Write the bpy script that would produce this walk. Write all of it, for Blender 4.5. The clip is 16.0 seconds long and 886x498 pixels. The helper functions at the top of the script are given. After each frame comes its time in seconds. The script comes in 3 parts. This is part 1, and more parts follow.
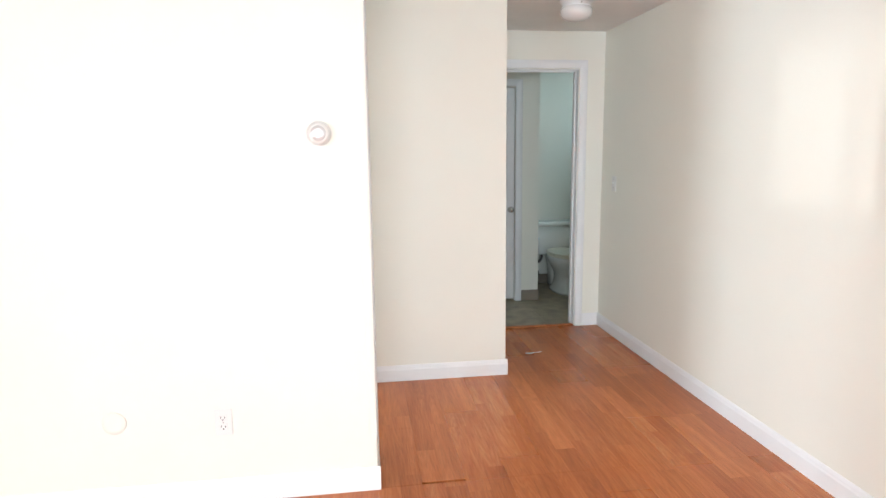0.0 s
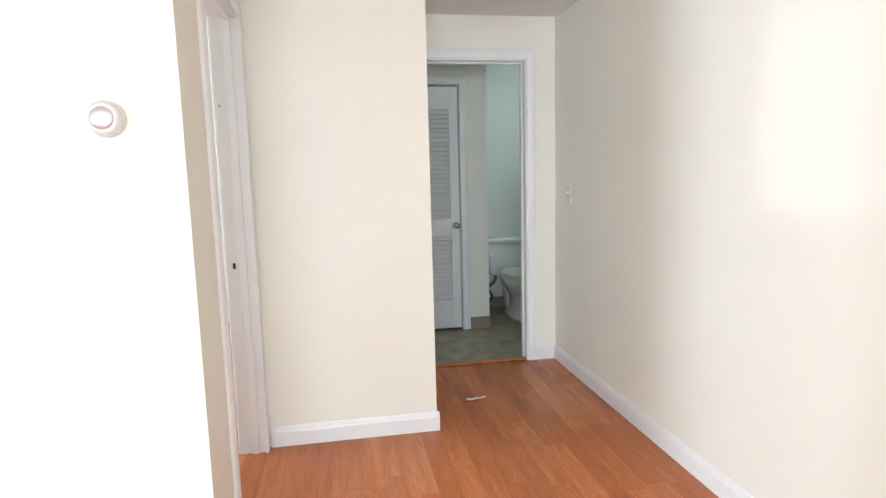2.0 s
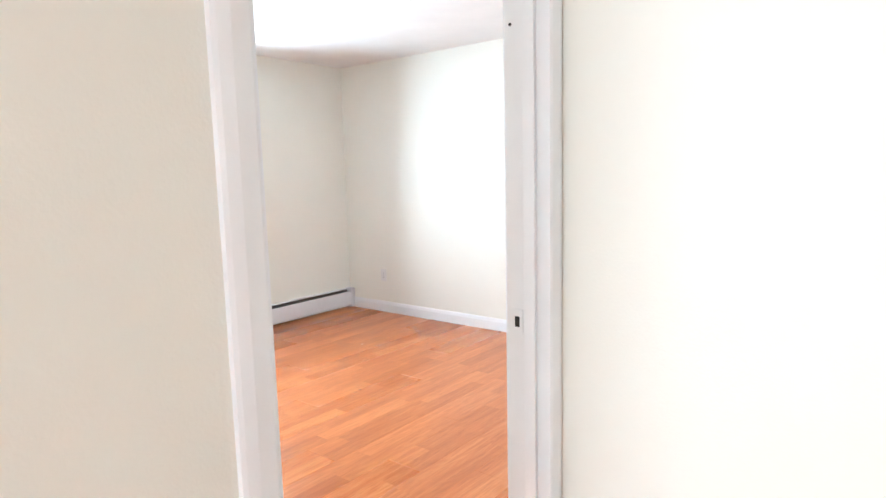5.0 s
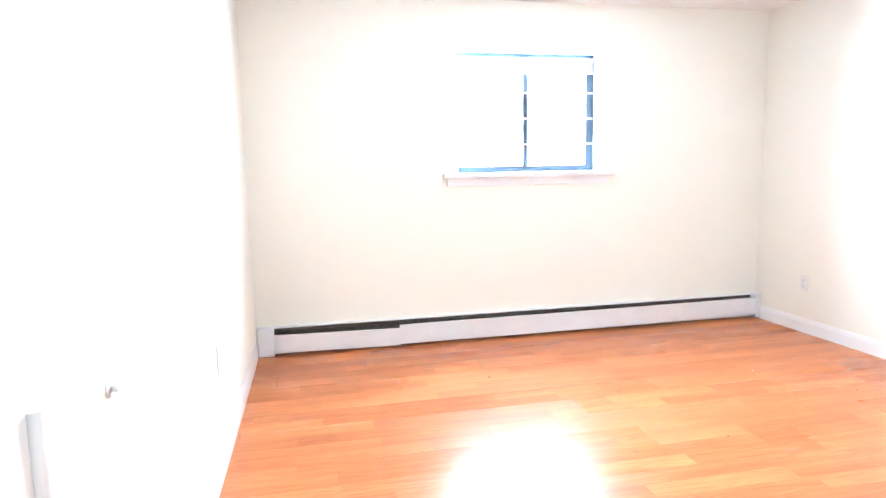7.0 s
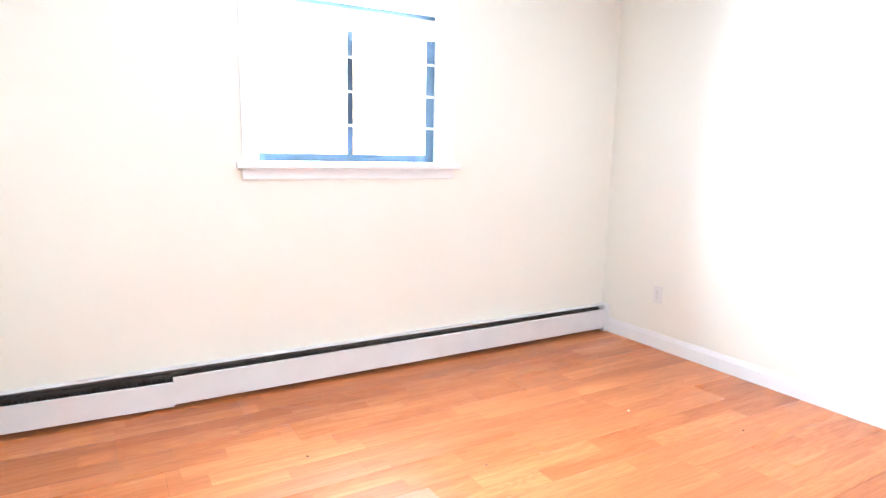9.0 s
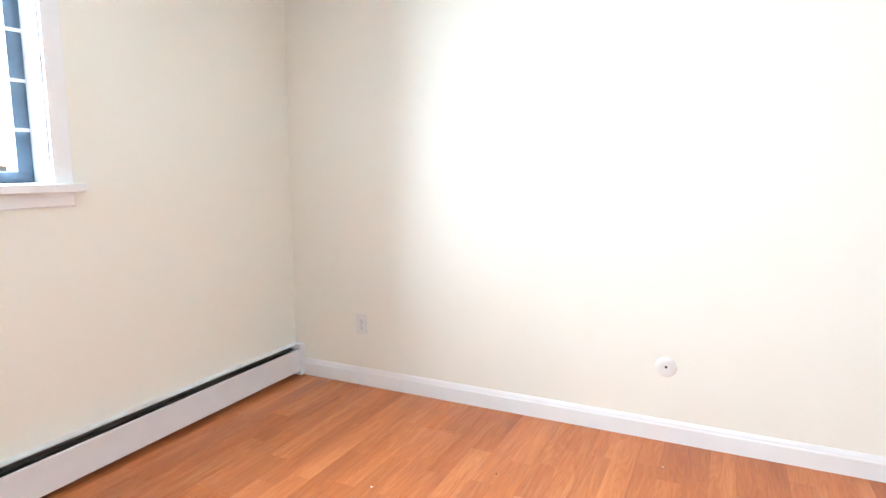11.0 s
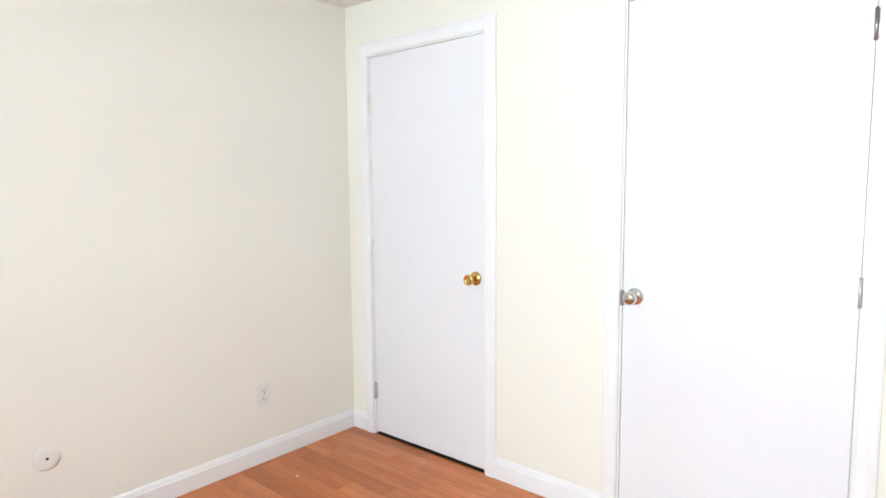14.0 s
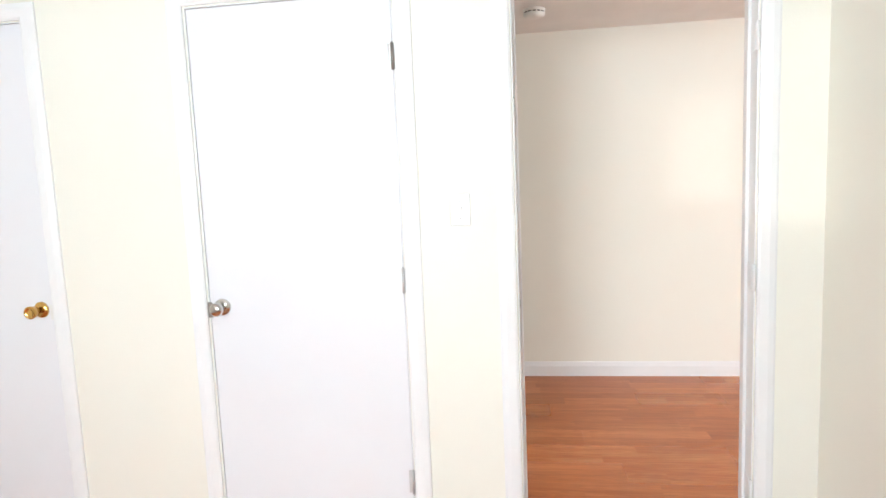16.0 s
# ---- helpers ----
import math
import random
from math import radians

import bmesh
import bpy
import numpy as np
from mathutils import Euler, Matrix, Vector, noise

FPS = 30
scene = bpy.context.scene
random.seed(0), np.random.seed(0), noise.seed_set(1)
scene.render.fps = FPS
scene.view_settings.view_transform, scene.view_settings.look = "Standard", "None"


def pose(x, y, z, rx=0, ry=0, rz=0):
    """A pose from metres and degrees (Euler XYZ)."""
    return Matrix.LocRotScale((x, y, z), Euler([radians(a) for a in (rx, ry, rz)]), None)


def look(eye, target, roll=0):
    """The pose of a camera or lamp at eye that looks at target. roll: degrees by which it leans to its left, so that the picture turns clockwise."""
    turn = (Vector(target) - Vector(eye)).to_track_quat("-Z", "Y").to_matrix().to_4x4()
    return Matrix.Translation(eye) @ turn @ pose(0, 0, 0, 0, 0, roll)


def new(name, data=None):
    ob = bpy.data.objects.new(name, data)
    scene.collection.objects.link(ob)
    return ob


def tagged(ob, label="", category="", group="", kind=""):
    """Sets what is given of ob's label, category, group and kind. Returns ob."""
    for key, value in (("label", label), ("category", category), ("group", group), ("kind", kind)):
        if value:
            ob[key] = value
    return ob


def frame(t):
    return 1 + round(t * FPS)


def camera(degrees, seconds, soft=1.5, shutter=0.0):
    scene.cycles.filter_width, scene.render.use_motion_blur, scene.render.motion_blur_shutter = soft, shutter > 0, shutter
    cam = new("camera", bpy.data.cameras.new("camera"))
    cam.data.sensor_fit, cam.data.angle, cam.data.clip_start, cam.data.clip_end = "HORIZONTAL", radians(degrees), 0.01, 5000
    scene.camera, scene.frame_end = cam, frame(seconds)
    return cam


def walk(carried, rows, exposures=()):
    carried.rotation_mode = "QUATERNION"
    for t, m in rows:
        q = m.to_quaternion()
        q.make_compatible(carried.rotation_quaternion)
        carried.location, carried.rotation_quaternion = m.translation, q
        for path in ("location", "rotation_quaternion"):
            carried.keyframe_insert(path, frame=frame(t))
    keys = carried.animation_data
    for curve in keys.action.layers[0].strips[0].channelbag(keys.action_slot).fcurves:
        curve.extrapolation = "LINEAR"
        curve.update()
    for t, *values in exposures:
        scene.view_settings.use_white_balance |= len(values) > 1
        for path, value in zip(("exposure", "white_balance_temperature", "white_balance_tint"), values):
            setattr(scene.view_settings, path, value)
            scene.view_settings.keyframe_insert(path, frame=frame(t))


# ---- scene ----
cam = camera(72.9, 16.0)
PATH = [
    (0, (-0.031, 0.716, 1.415), (0.234, 2.673, 1.095), -0.7),
    (0.5, (0.128, 0.806, 1.407), (0.472, 2.751, 1.095), -1.1),
    (1, (0.259, 0.941, 1.403), (0.501, 2.903, 1.096), -1.1),
    (1.5, (0.296, 1.197, 1.381), (0.674, 3.148, 1.163), -0.4),
    (2, (0.384, 1.39, 1.343), (0.732, 3.341, 1.075), -1.5),
    (2.5, (0.566, 1.614, 1.317), (0.666, 3.593, 1.042), -2.5),
    (3, (0.669, 1.871, 1.293), (0.565, 3.845, 0.984), -3.0),
    (3.5, (0.749, 2.184, 1.323), (0.453, 4.137, 1.011), -3.0),
    (4, (0.799, 2.435, 1.294), (0.067, 4.274, 1.008), -3.4),
    (4.5, (0.829, 2.679, 1.298), (-0.291, 4.316, 1.035), -2.6),
    (4.7, (0.781, 2.809, 1.297), (-0.375, 4.42, 1.036), -2.0),
    (6.8, (0.354, 3.588, 1.238), (-1.561, 4.111, 0.996), -1.1),
    (7, (0.301, 3.656, 1.196), (-1.637, 4.071, 0.931), -1.1),
    (7.5, (0.078, 3.829, 1.183), (-1.905, 3.927, 0.946), -0.9),
    (8, (-0.144, 3.842, 1.227), (-2.109, 4.045, 0.917), 1.2),
    (8.5, (-0.448, 3.854, 1.212), (-2.316, 4.491, 0.888), 2.2),
    (11, (-1.425, 4.264, 1.238), (-2.274, 6.052, 0.956), 0.1),
    (11.6, (-1.808, 4.229, 1.188), (-1.997, 6.209, 0.986), 2.1),
    (12, (-1.913, 4.267, 1.277), (-1.703, 6.235, 0.99), 1.8),
    (12.5, (-1.964, 4.222, 1.344), (-1.41, 6.115, 1.012), 0.3),
    (13, (-2.083, 4.34, 1.316), (-1.306, 6.162, 1.033), -0.1),
    (13.5, (-2.241, 4.511, 1.356), (-1.146, 6.167, 1.108), -0.2),
    (14, (-2.304, 4.465, 1.338), (-0.791, 5.758, 1.14), -0.5),
    (14.5, (-2.381, 4.392, 1.347), (-0.619, 5.301, 1.088), -0.9),
    (15, (-2.394, 4.325, 1.356), (-0.504, 4.942, 1.138), -1.5),
    (15.5, (-2.341, 4.277, 1.372), (-0.398, 4.694, 1.147), -2.1),
    (16, (-2.23, 4.239, 1.363), (-0.26, 4.502, 1.141), -2.4),
]
EXPOSURES = [(0.0, -0.22, 5750, 4), (3.0, -0.08, 5650, 4), (4.6, 0.12, 5450, 3), (7.0, 0.9, 5350, 5), (8.6, 0.85, 5350, 6), (11.0, 0.3, 5600, 4), (12.0, 0.06, 5650, 2), (13.0, 0.0, 5750, 4), (14.5, -0.2, 5950, 5), (16.0, -0.2, 6000, 5)]
walk(cam, [(t, look(e, g, r)) for t, e, g, r in PATH], EXPOSURES)

# ---- world, sun, window light ----
world = bpy.data.worlds.new("world")
scene.world = world
world.use_nodes = True
wn = world.node_tree.nodes
sky = wn.new("ShaderNodeTexSky")
sky.sky_type = 'NISHITA'
sky.sun_disc = False
sky.sun_elevation = radians(14)
sky.sun_rotation = radians(-68)
world.node_tree.links.new(sky.outputs[0], wn["Background"].inputs[0])
wn["Background"].inputs[1].default_value = 0.1

SUN_WAY = Vector((1.0, -0.404, -0.006))
sun = new("sun", bpy.data.lights.new("sun", 'SUN'))
sun.data.energy = 0.6
sun.data.angle = radians(1.2)
sun.data.color = (1.0, 0.95, 0.86)
sun.rotation_mode = 'QUATERNION'
sun.rotation_quaternion = SUN_WAY.to_track_quat("-Z", "Y")


def window_light(name, place, way, w, h, watts, color, spread):
    lamp = new(name, bpy.data.lights.new(name, 'AREA'))
    lamp.data.shape = 'RECTANGLE'
    lamp.data.spread = radians(spread)
    lamp.data.size, lamp.data.size_y, lamp.data.energy, lamp.data.color = w, h, watts, color
    lamp.matrix_world = look(place, Vector(place) + Vector(way))
    return lamp


BEDROOM_WATTS, WEST_WATTS, SOUTH_WATTS, BATH_WATTS = 275, 230, 310, 8
window_light("window_light_bedroom", (-4.0, 5.2, 1.60), (1, -0.34, -0.12), 1.2, 0.95, BEDROOM_WATTS, (0.90, 0.96, 1.0), 180)
window_light("window_light_west", (-3.93, -1.6, 1.35), (1, 0, 0), 1.7, 1.3, WEST_WATTS, (0.91, 0.965, 1.0), 180)
window_light("window_light_south", (-0.4, -4.12, 1.35), (0.1, 1, 0), 2.8, 1.5, SOUTH_WATTS, (0.91, 0.965, 1.0), 180)
window_light("window_light_bath", (2.93, 6.55, 1.75), (-1, 0, 0.2), 0.5, 0.6, BATH_WATTS, (0.80, 0.97, 1.0), 170)

# ---- materials ----


def mat(name, base, rough=0.5, metal=0.0, var=0.06, scale=3.0, bump=0.0, bump_scale=200.0, coat=0.0, glass=0.0):
    m = bpy.data.materials.new(name)
    m.use_nodes = True
    n, l = m.node_tree.nodes, m.node_tree.links
    b = n["Principled BSDF"]
    b.inputs["Roughness"].default_value = rough
    b.inputs["Metallic"].default_value = metal
    b.inputs["Coat Weight"].default_value = coat
    b.inputs["Transmission Weight"].default_value = glass
    co = n.new("ShaderNodeTexCoord")
    big = n.new("ShaderNodeTexNoise")
    big.inputs["Scale"].default_value = scale
    big.inputs["Detail"].default_value = 6
    l.new(co.outputs["Object"], big.inputs["Vector"])
    ramp = n.new("ShaderNodeMapRange")
    ramp.inputs[1].default_value, ramp.inputs[2].default_value = 0.3, 0.7
    ramp.inputs[3].default_value, ramp.inputs[4].default_value = 1 - var, 1 + var
    l.new(big.outputs[0], ramp.inputs[0])
    mix = n.new("ShaderNodeMix")
    mix.data_type, mix.blend_type = 'RGBA', 'MULTIPLY'
    mix.inputs[0].default_value = 1.0
    mix.inputs[6].default_value = (*base, 1)
    l.new(ramp.outputs[0], mix.inputs[7])
    l.new(mix.outputs[2], b.inputs["Base Color"])
    if bump:
        small = n.new("ShaderNodeTexNoise")
        small.inputs["Scale"].default_value = bump_scale
        small.inputs["Detail"].default_value = 3
        l.new(co.outputs["Object"], small.inputs["Vector"])
        bp = n.new("ShaderNodeBump")
        bp.inputs["Strength"].default_value = bump
        bp.inputs["Distance"].default_value = 0.002
        l.new(small.outputs[0], bp.inputs["Height"])
        l.new(bp.outputs[0], b.inputs["Normal"])
    return m


M_WALL = mat("cream_wall_paint", (0.845, 0.825, 0.74), 0.55, var=0.012, scale=1.5, bump=0.25, bump_scale=160)
M_CEIL = mat("textured_ceiling_paint", (0.84, 0.82, 0.79), 0.9, var=0.03, scale=4, bump=0.9, bump_scale=90)
M_TRIM = mat("white_trim_paint", (0.84, 0.84, 0.84), 0.35, var=0.02, scale=6, bump=0.12, bump_scale=60)
M_DOOR = mat("white_door_paint", (0.79, 0.79, 0.815), 0.4, var=0.015, scale=2, bump=0.12, bump_scale=90)
M_PLASTIC = mat("white_plastic", (0.78, 0.77, 0.74), 0.3, var=0.01, scale=10)
M_BRASS = mat("polished_brass", (0.66, 0.42, 0.13), 0.22, 1.0, var=0.12, scale=30)
M_CHROME = mat("satin_chrome", (0.62, 0.60, 0.57), 0.2, 1.0, var=0.08, scale=30)
M_STEEL = mat("steel_hinge", (0.36, 0.34, 0.32), 0.38, 1.0, var=0.15, scale=40)
M_SILVER = mat("brushed_silver", (0.62, 0.62, 0.62), 0.35, 0.6, var=0.08, scale=30)
M_DARK = mat("dark_slot", (0.015, 0.014, 0.013), 0.7, var=0.2, scale=20)
M_HEAT = mat("white_enamel_heater", (0.78, 0.78, 0.79), 0.4, var=0.03, scale=7, bump=0.08, bump_scale=30)
M_FIN = mat("dull_aluminium_fins", (0.12, 0.11, 0.10), 0.5, 0.7, var=0.3, scale=25)
M_COPPER = mat("copper_pipe", (0.55, 0.24, 0.10), 0.4, 1.0, var=0.2, scale=20)
M_FRAME = mat("slate_window_frame", (0.045, 0.075, 0.115), 0.5, var=0.2, scale=12, bump=0.2, bump_scale=80)
M_GLASSY = mat("frosted_globe_glass", (0.72, 0.70, 0.68), 0.18, var=0.02, scale=5, coat=0.4)
M_PORCELAIN = mat("white_porcelain", (0.72, 0.72, 0.69), 0.12, var=0.01, scale=5, coat=0.5)
M_SEAT = mat("cream_toilet_seat", (0.68, 0.63, 0.52), 0.3, var=0.02, scale=5)
M_BATHWALL = mat("bathroom_wall_paint", (0.66, 0.65, 0.58), 0.5, var=0.02, scale=2, bump=0.2, bump_scale=160)
M_LOUVRE = mat("grey_white_louvre_paint", (0.66, 0.66, 0.66), 0.45, var=0.03, scale=8)
M_COVE = mat("brown_vinyl_cove_base", (0.20, 0.165, 0.125), 0.5, var=0.08, scale=6)
M_BLUE = mat("blue_cloth", (0.12, 0.48, 0.66), 0.8, var=0.1, scale=20)
M_HOSE = mat("grey_braided_hose", (0.10, 0.095, 0.09), 0.45, 0.3, var=0.2, scale=60)
M_PAPER = mat("torn_white_paper", (0.86, 0.85, 0.82), 0.8, var=0.08, scale=40)
M_GROUT = mat("dark_subfloor", (0.05, 0.035, 0.025), 0.8, var=0.2, scale=5)
M_OUT = mat("pale_outdoor_ground", (0.30, 0.30, 0.28), 0.9, var=0.15, scale=0.6)

M_PANE = bpy.data.materials.new("window_glass")
M_PANE.use_nodes = True
_n, _l = M_PANE.node_tree.nodes, M_PANE.node_tree.links
_n.remove(_n["Principled BSDF"])
_g, _t, _x = _n.new("ShaderNodeBsdfGlossy"), _n.new("ShaderNodeBsdfTransparent"), _n.new("ShaderNodeMixShader")
_g.inputs["Roughness"].default_value = 0.02
_x.inputs[0].default_value = 0.06
_l.new(_t.outputs[0], _x.inputs[1])
_l.new(_g.outputs[0], _x.inputs[2])
_l.new(_x.outputs[0], _n["Material Output"].inputs[0])


def laminate():
    """Orange oak laminate: strips 0.095 m wide along y, tone and figure vary from strip to strip."""
    m = bpy.data.materials.new("orange_oak_laminate")
    m.use_nodes = True
    n, l = m.node_tree.nodes, m.node_tree.links
    b = n["Principled BSDF"]
    co = n.new("ShaderNodeTexCoord")
    sep = n.new("ShaderNodeSeparateXYZ")
    l.new(co.outputs["Object"], sep.inputs[0])

    def calc(op, a, c=0.0, d=0.0):
        node = n.new("ShaderNodeMath")
        node.operation = op
        for k, v in enumerate((a, c, d)):
            if isinstance(v, float):
                node.inputs[k].default_value = v
            else:
                l.new(v, node.inputs[k])
        return node.outputs[0]
    strip = calc('FLOOR', calc('DIVIDE', sep.outputs[0], 0.095))
    first = n.new("ShaderNodeTexWhiteNoise")
    first.noise_dimensions = '1D'
    l.new(strip, first.inputs["W"])
    piece = calc('FLOOR', calc('DIVIDE', calc('MULTIPLY_ADD', first.outputs["Value"], 3.0, sep.outputs[1]), 0.605))
    pair = n.new("ShaderNodeCombineXYZ")
    l.new(strip, pair.inputs[0])
    l.new(piece, pair.inputs[1])
    chance = n.new("ShaderNodeTexWhiteNoise")
    chance.noise_dimensions = '2D'
    l.new(pair.outputs[0], chance.inputs["Vector"])
    shift = n.new("ShaderNodeVectorMath")
    shift.operation = 'MULTIPLY_ADD'
    l.new(chance.outputs["Color"], shift.inputs[0])
    shift.inputs[1].default_value = (37, 91, 13)
    l.new(co.outputs["Object"], shift.inputs[2])

    def grain(sx, sy, detail, rough=0.6, dist=0.0):
        mp = n.new("ShaderNodeMapping")
        mp.inputs["Scale"].default_value = (sx, sy, 1)
        l.new(shift.outputs[0], mp.inputs[0])
        t = n.new("ShaderNodeTexNoise")
        t.inputs["Scale"].default_value = 1
        t.inputs["Detail"].default_value = detail
        t.inputs["Roughness"].default_value = rough
        t.inputs["Distortion"].default_value = dist
        l.new(mp.outputs[0], t.inputs["Vector"])
        return t
    broad, figure, pores = grain(11, 1.1, 3), grain(38, 2.2, 5, 0.6, 0.8), grain(330, 9, 3)
    # arched growth rings
    rings = n.new("ShaderNodeMath")
    rings.operation = 'SINE'
    l.new(calc('MULTIPLY', grain(13, 1.3, 1, 0.4).outputs[0], 95.0), rings.inputs[0])
    ramp = n.new("ShaderNodeValToRGB")
    e = ramp.color_ramp.elements
    e[0].position, e[0].color = 0.28, (0.39, 0.104, 0.028, 1)
    e[1].position, e[1].color = 0.74, (0.63, 0.240, 0.085, 1)
    mid = e.new(0.5)
    mid.color = (0.50, 0.158, 0.047, 1)
    add = n.new("ShaderNodeMix")
    add.inputs[0].default_value = 0.5
    l.new(broad.outputs[0], add.inputs[2])
    l.new(figure.outputs[0], add.inputs[3])
    ringed = calc('MULTIPLY_ADD', rings.outputs[0], 0.035, add.outputs[0])
    toned = calc('ADD', ringed, calc('MULTIPLY_ADD', chance.outputs["Value"], 0.16, -0.08))
    l.new(toned, ramp.inputs[0])
    tone = n.new("ShaderNodeMapRange")
    tone.inputs[3].default_value, tone.inputs[4].default_value = 0.93, 1.06
    l.new(chance.outputs["Value"], tone.inputs[0])
    por = n.new("ShaderNodeMapRange")
    por.inputs[1].default_value, por.inputs[2].default_value = 0.36, 0.48
    por.inputs[3].default_value, por.inputs[4].default_value = 0.80, 1.0
    l.new(pores.outputs[0], por.inputs[0])
    col = n.new("ShaderNodeMix")
    col.data_type, col.blend_type = 'RGBA', 'MULTIPLY'
    col.inputs[0].default_value = 1
    l.new(ramp.outputs[0], col.inputs[6])
    l.new(calc('MULTIPLY', tone.outputs[0], por.outputs[0]), col.inputs[7])
    l.new(col.outputs[2], b.inputs["Base Color"])
    info = n.new("ShaderNodeObjectInfo")
    rg = n.new("ShaderNodeMapRange")
    rg.inputs[3].default_value, rg.inputs[4].default_value = 0.25, 0.34
    l.new(info.outputs["Random"], rg.inputs[0])
    l.new(rg.outputs[0], b.inputs["Roughness"])
    b.inputs["Specular IOR Level"].default_value = 0.36
    bp = n.new("ShaderNodeBump")
    bp.inputs["Strength"].default_value = 0.08
    bp.inputs["Distance"].default_value = 0.001
    l.new(figure.outputs[0], bp.inputs["Height"])
    l.new(bp.outputs[0], b.inputs["Normal"])
    return m


M_FLOOR = laminate()
M_TILE = mat("olive_grey_vinyl_tile", (0.31, 0.265, 0.185), 0.4, var=0.3, scale=9, bump=0.1, bump_scale=60)

# ---- shape helpers ----


def add_box(bm, a, b, bevel=0.0):
    r = bmesh.ops.create_cube(bm, size=1.0)
    lo = Vector([min(p, q) for p, q in zip(a, b)])
    hi = Vector([max(p, q) for p, q in zip(a, b)])
    for v in r["verts"]:
        v.co = Vector([(lo[k] + hi[k]) / 2 + v.co[k] * (hi[k] - lo[k]) for k in range(3)])
    if bevel:
        edges = {e for v in r["verts"] for e in v.link_edges}
        bmesh.ops.bevel(bm, geom=list(edges), offset=bevel, segments=2, affect='EDGES', profile=0.5)


def boxes(*items, bevel=0.0):
    bm = bmesh.new()
    for a, b in items:
        add_box(bm, a, b, bevel)
    return bm


def lathe(profile, axis='z', seg=28, at=(0, 0, 0)):
    """Turn (radius, height) pairs round an axis; the height runs along it."""
    bm = bmesh.new()
    rings = []
    for r, h in profile:
        ring = []
        for k in range(seg):
            c, s = math.cos(2 * math.pi * k / seg) * r, math.sin(2 * math.pi * k / seg) * r
            p = {'z': (c, s, h), 'x': (h, c, s), 'y': (s, h, c)}[axis]
            ring.append(bm.verts.new(Vector(p) + Vector(at)))
        rings.append(ring)
    for p, q in zip(rings, rings[1:]):
        for k in range(seg):
            bm.faces.new((p[k], p[(k + 1) % seg], q[(k + 1) % seg], q[k]))
    bm.faces.new(rings[0][::-1])
    bm.faces.new(rings[-1])
    bmesh.ops.recalc_face_normals(bm, faces=bm.faces)
    for f in bm.faces:
        f.smooth = len(f.verts) == 4
    return bm


def tube(points, radius, seg=10):
    bm = bmesh.new()
    pts = [Vector(p) for p in points]
    rings = []
    for i, p in enumerate(pts):
        d = (pts[min(i + 1, len(pts) - 1)] - pts[max(i - 1, 0)]).normalized()
        u = d.orthogonal().normalized() if i == 0 else (u - d * u.dot(d)).normalized()
        w = d.cross(u)
        rings.append([bm.verts.new(p + (u * math.cos(a) + w * math.sin(a)) * radius) for a in [2 * math.pi * k / seg for k in range(seg)]])
    for p, q in zip(rings, rings[1:]):
        for k in range(seg):
            bm.faces.new((p[k], p[(k + 1) % seg], q[(k + 1) % seg], q[k])).smooth = True
    bm.faces.new(rings[0][::-1])
    bm.faces.new(rings[-1])
    bmesh.ops.recalc_face_normals(bm, faces=bm.faces)
    return bm


def mesh_object(name, bm, material):
    me = bpy.data.meshes.new(name)
    bm.to_mesh(me)
    bm.free()
    me.materials.append(material)
    return new(name, me)


def part(name, bm, material, parent, label=""):
    ob = mesh_object(name, bm, material)
    ob.parent = parent
    if parent.parent is None:
        ob.matrix_parent_inverse = Matrix.Identity(4)
    if label:
        ob["label"] = label
    return ob


def thing(name, label, category, at=(0, 0, 0), turn=0.0, group="", kind=""):
    ob = new(name)
    ob.empty_display_size = 0.1
    ob.matrix_world = pose(*at, 0, 0, turn)
    return tagged(ob, label, category, group, kind)


def structure(name, bm, material, label, category):
    return tagged(mesh_object(name, bm, material), label, category, kind="structure")


# ---- plan, in metres ----
H = 2.303            # ceiling
HEAD = 2.027         # door heads
XR = 1.86            # long wall of living room and hall
Y1 = 3.10            # thermostat wall
YP = 4.31            # wall panel beside the bedroom door
XP = 0.85            # its corner to the hall
YB = 5.275           # bathroom wall
XD = -0.115          # bedroom face of the door wall
YL, YN, XW = 3.25, 7.012, -3.70   # bedroom
OA, OB = 3.465, 4.26      # bedroom door opening
C2A, C2B = 4.665, 5.43    # closet beside the bedroom door
C1A, C1B = 6.085, 6.835   # closet in the corner
BA, BB = 0.945, 1.655     # bathroom door opening
WA, WB, WZ0, WZ1 = 4.62, 5.67, 1.16, 1.99   # bedroom window
YS = -4.0            # living room's far end behind
XO, T = -3.90, 0.12

# ---- walls ----
structure("wall_thermostat", boxes(((XO + .18, Y1, 0), (XD, YL, H))), M_WALL, "smooth cream painted plaster wall", "wall")
structure("wall_doors", boxes(
    ((XD, Y1, 0), (0, OA, H)), ((XD, OA, HEAD), (0, OB, H)),
    ((XD, OB, 0), (0, C2A, H)), ((XD, C2A, HEAD), (0, C2B, H)),
    ((XD, C2B, 0), (0, C1A, H)), ((XD, C1A, HEAD), (0, C1B, H)),
    ((XD, C1B, 0), (0, YN, H))), M_WALL, "cream painted wall with three door openings", "wall")
structure("wall_panel", boxes(((0, YP, 0), (XP, YP + .1, H)), ((XP - .1, YP + .1, 0), (XP, YB, H))), M_WALL, "cream painted wall corner beside the hall", "wall")
structure("wall_bathroom", boxes(((0, YB, 0), (BA, YB + T, H)), ((BA, YB, HEAD), (BB, YB + T, H)), ((BB, YB, 0), (XR, YB + T, H))), M_WALL,
          "cream painted wall with the bathroom doorway", "wall")
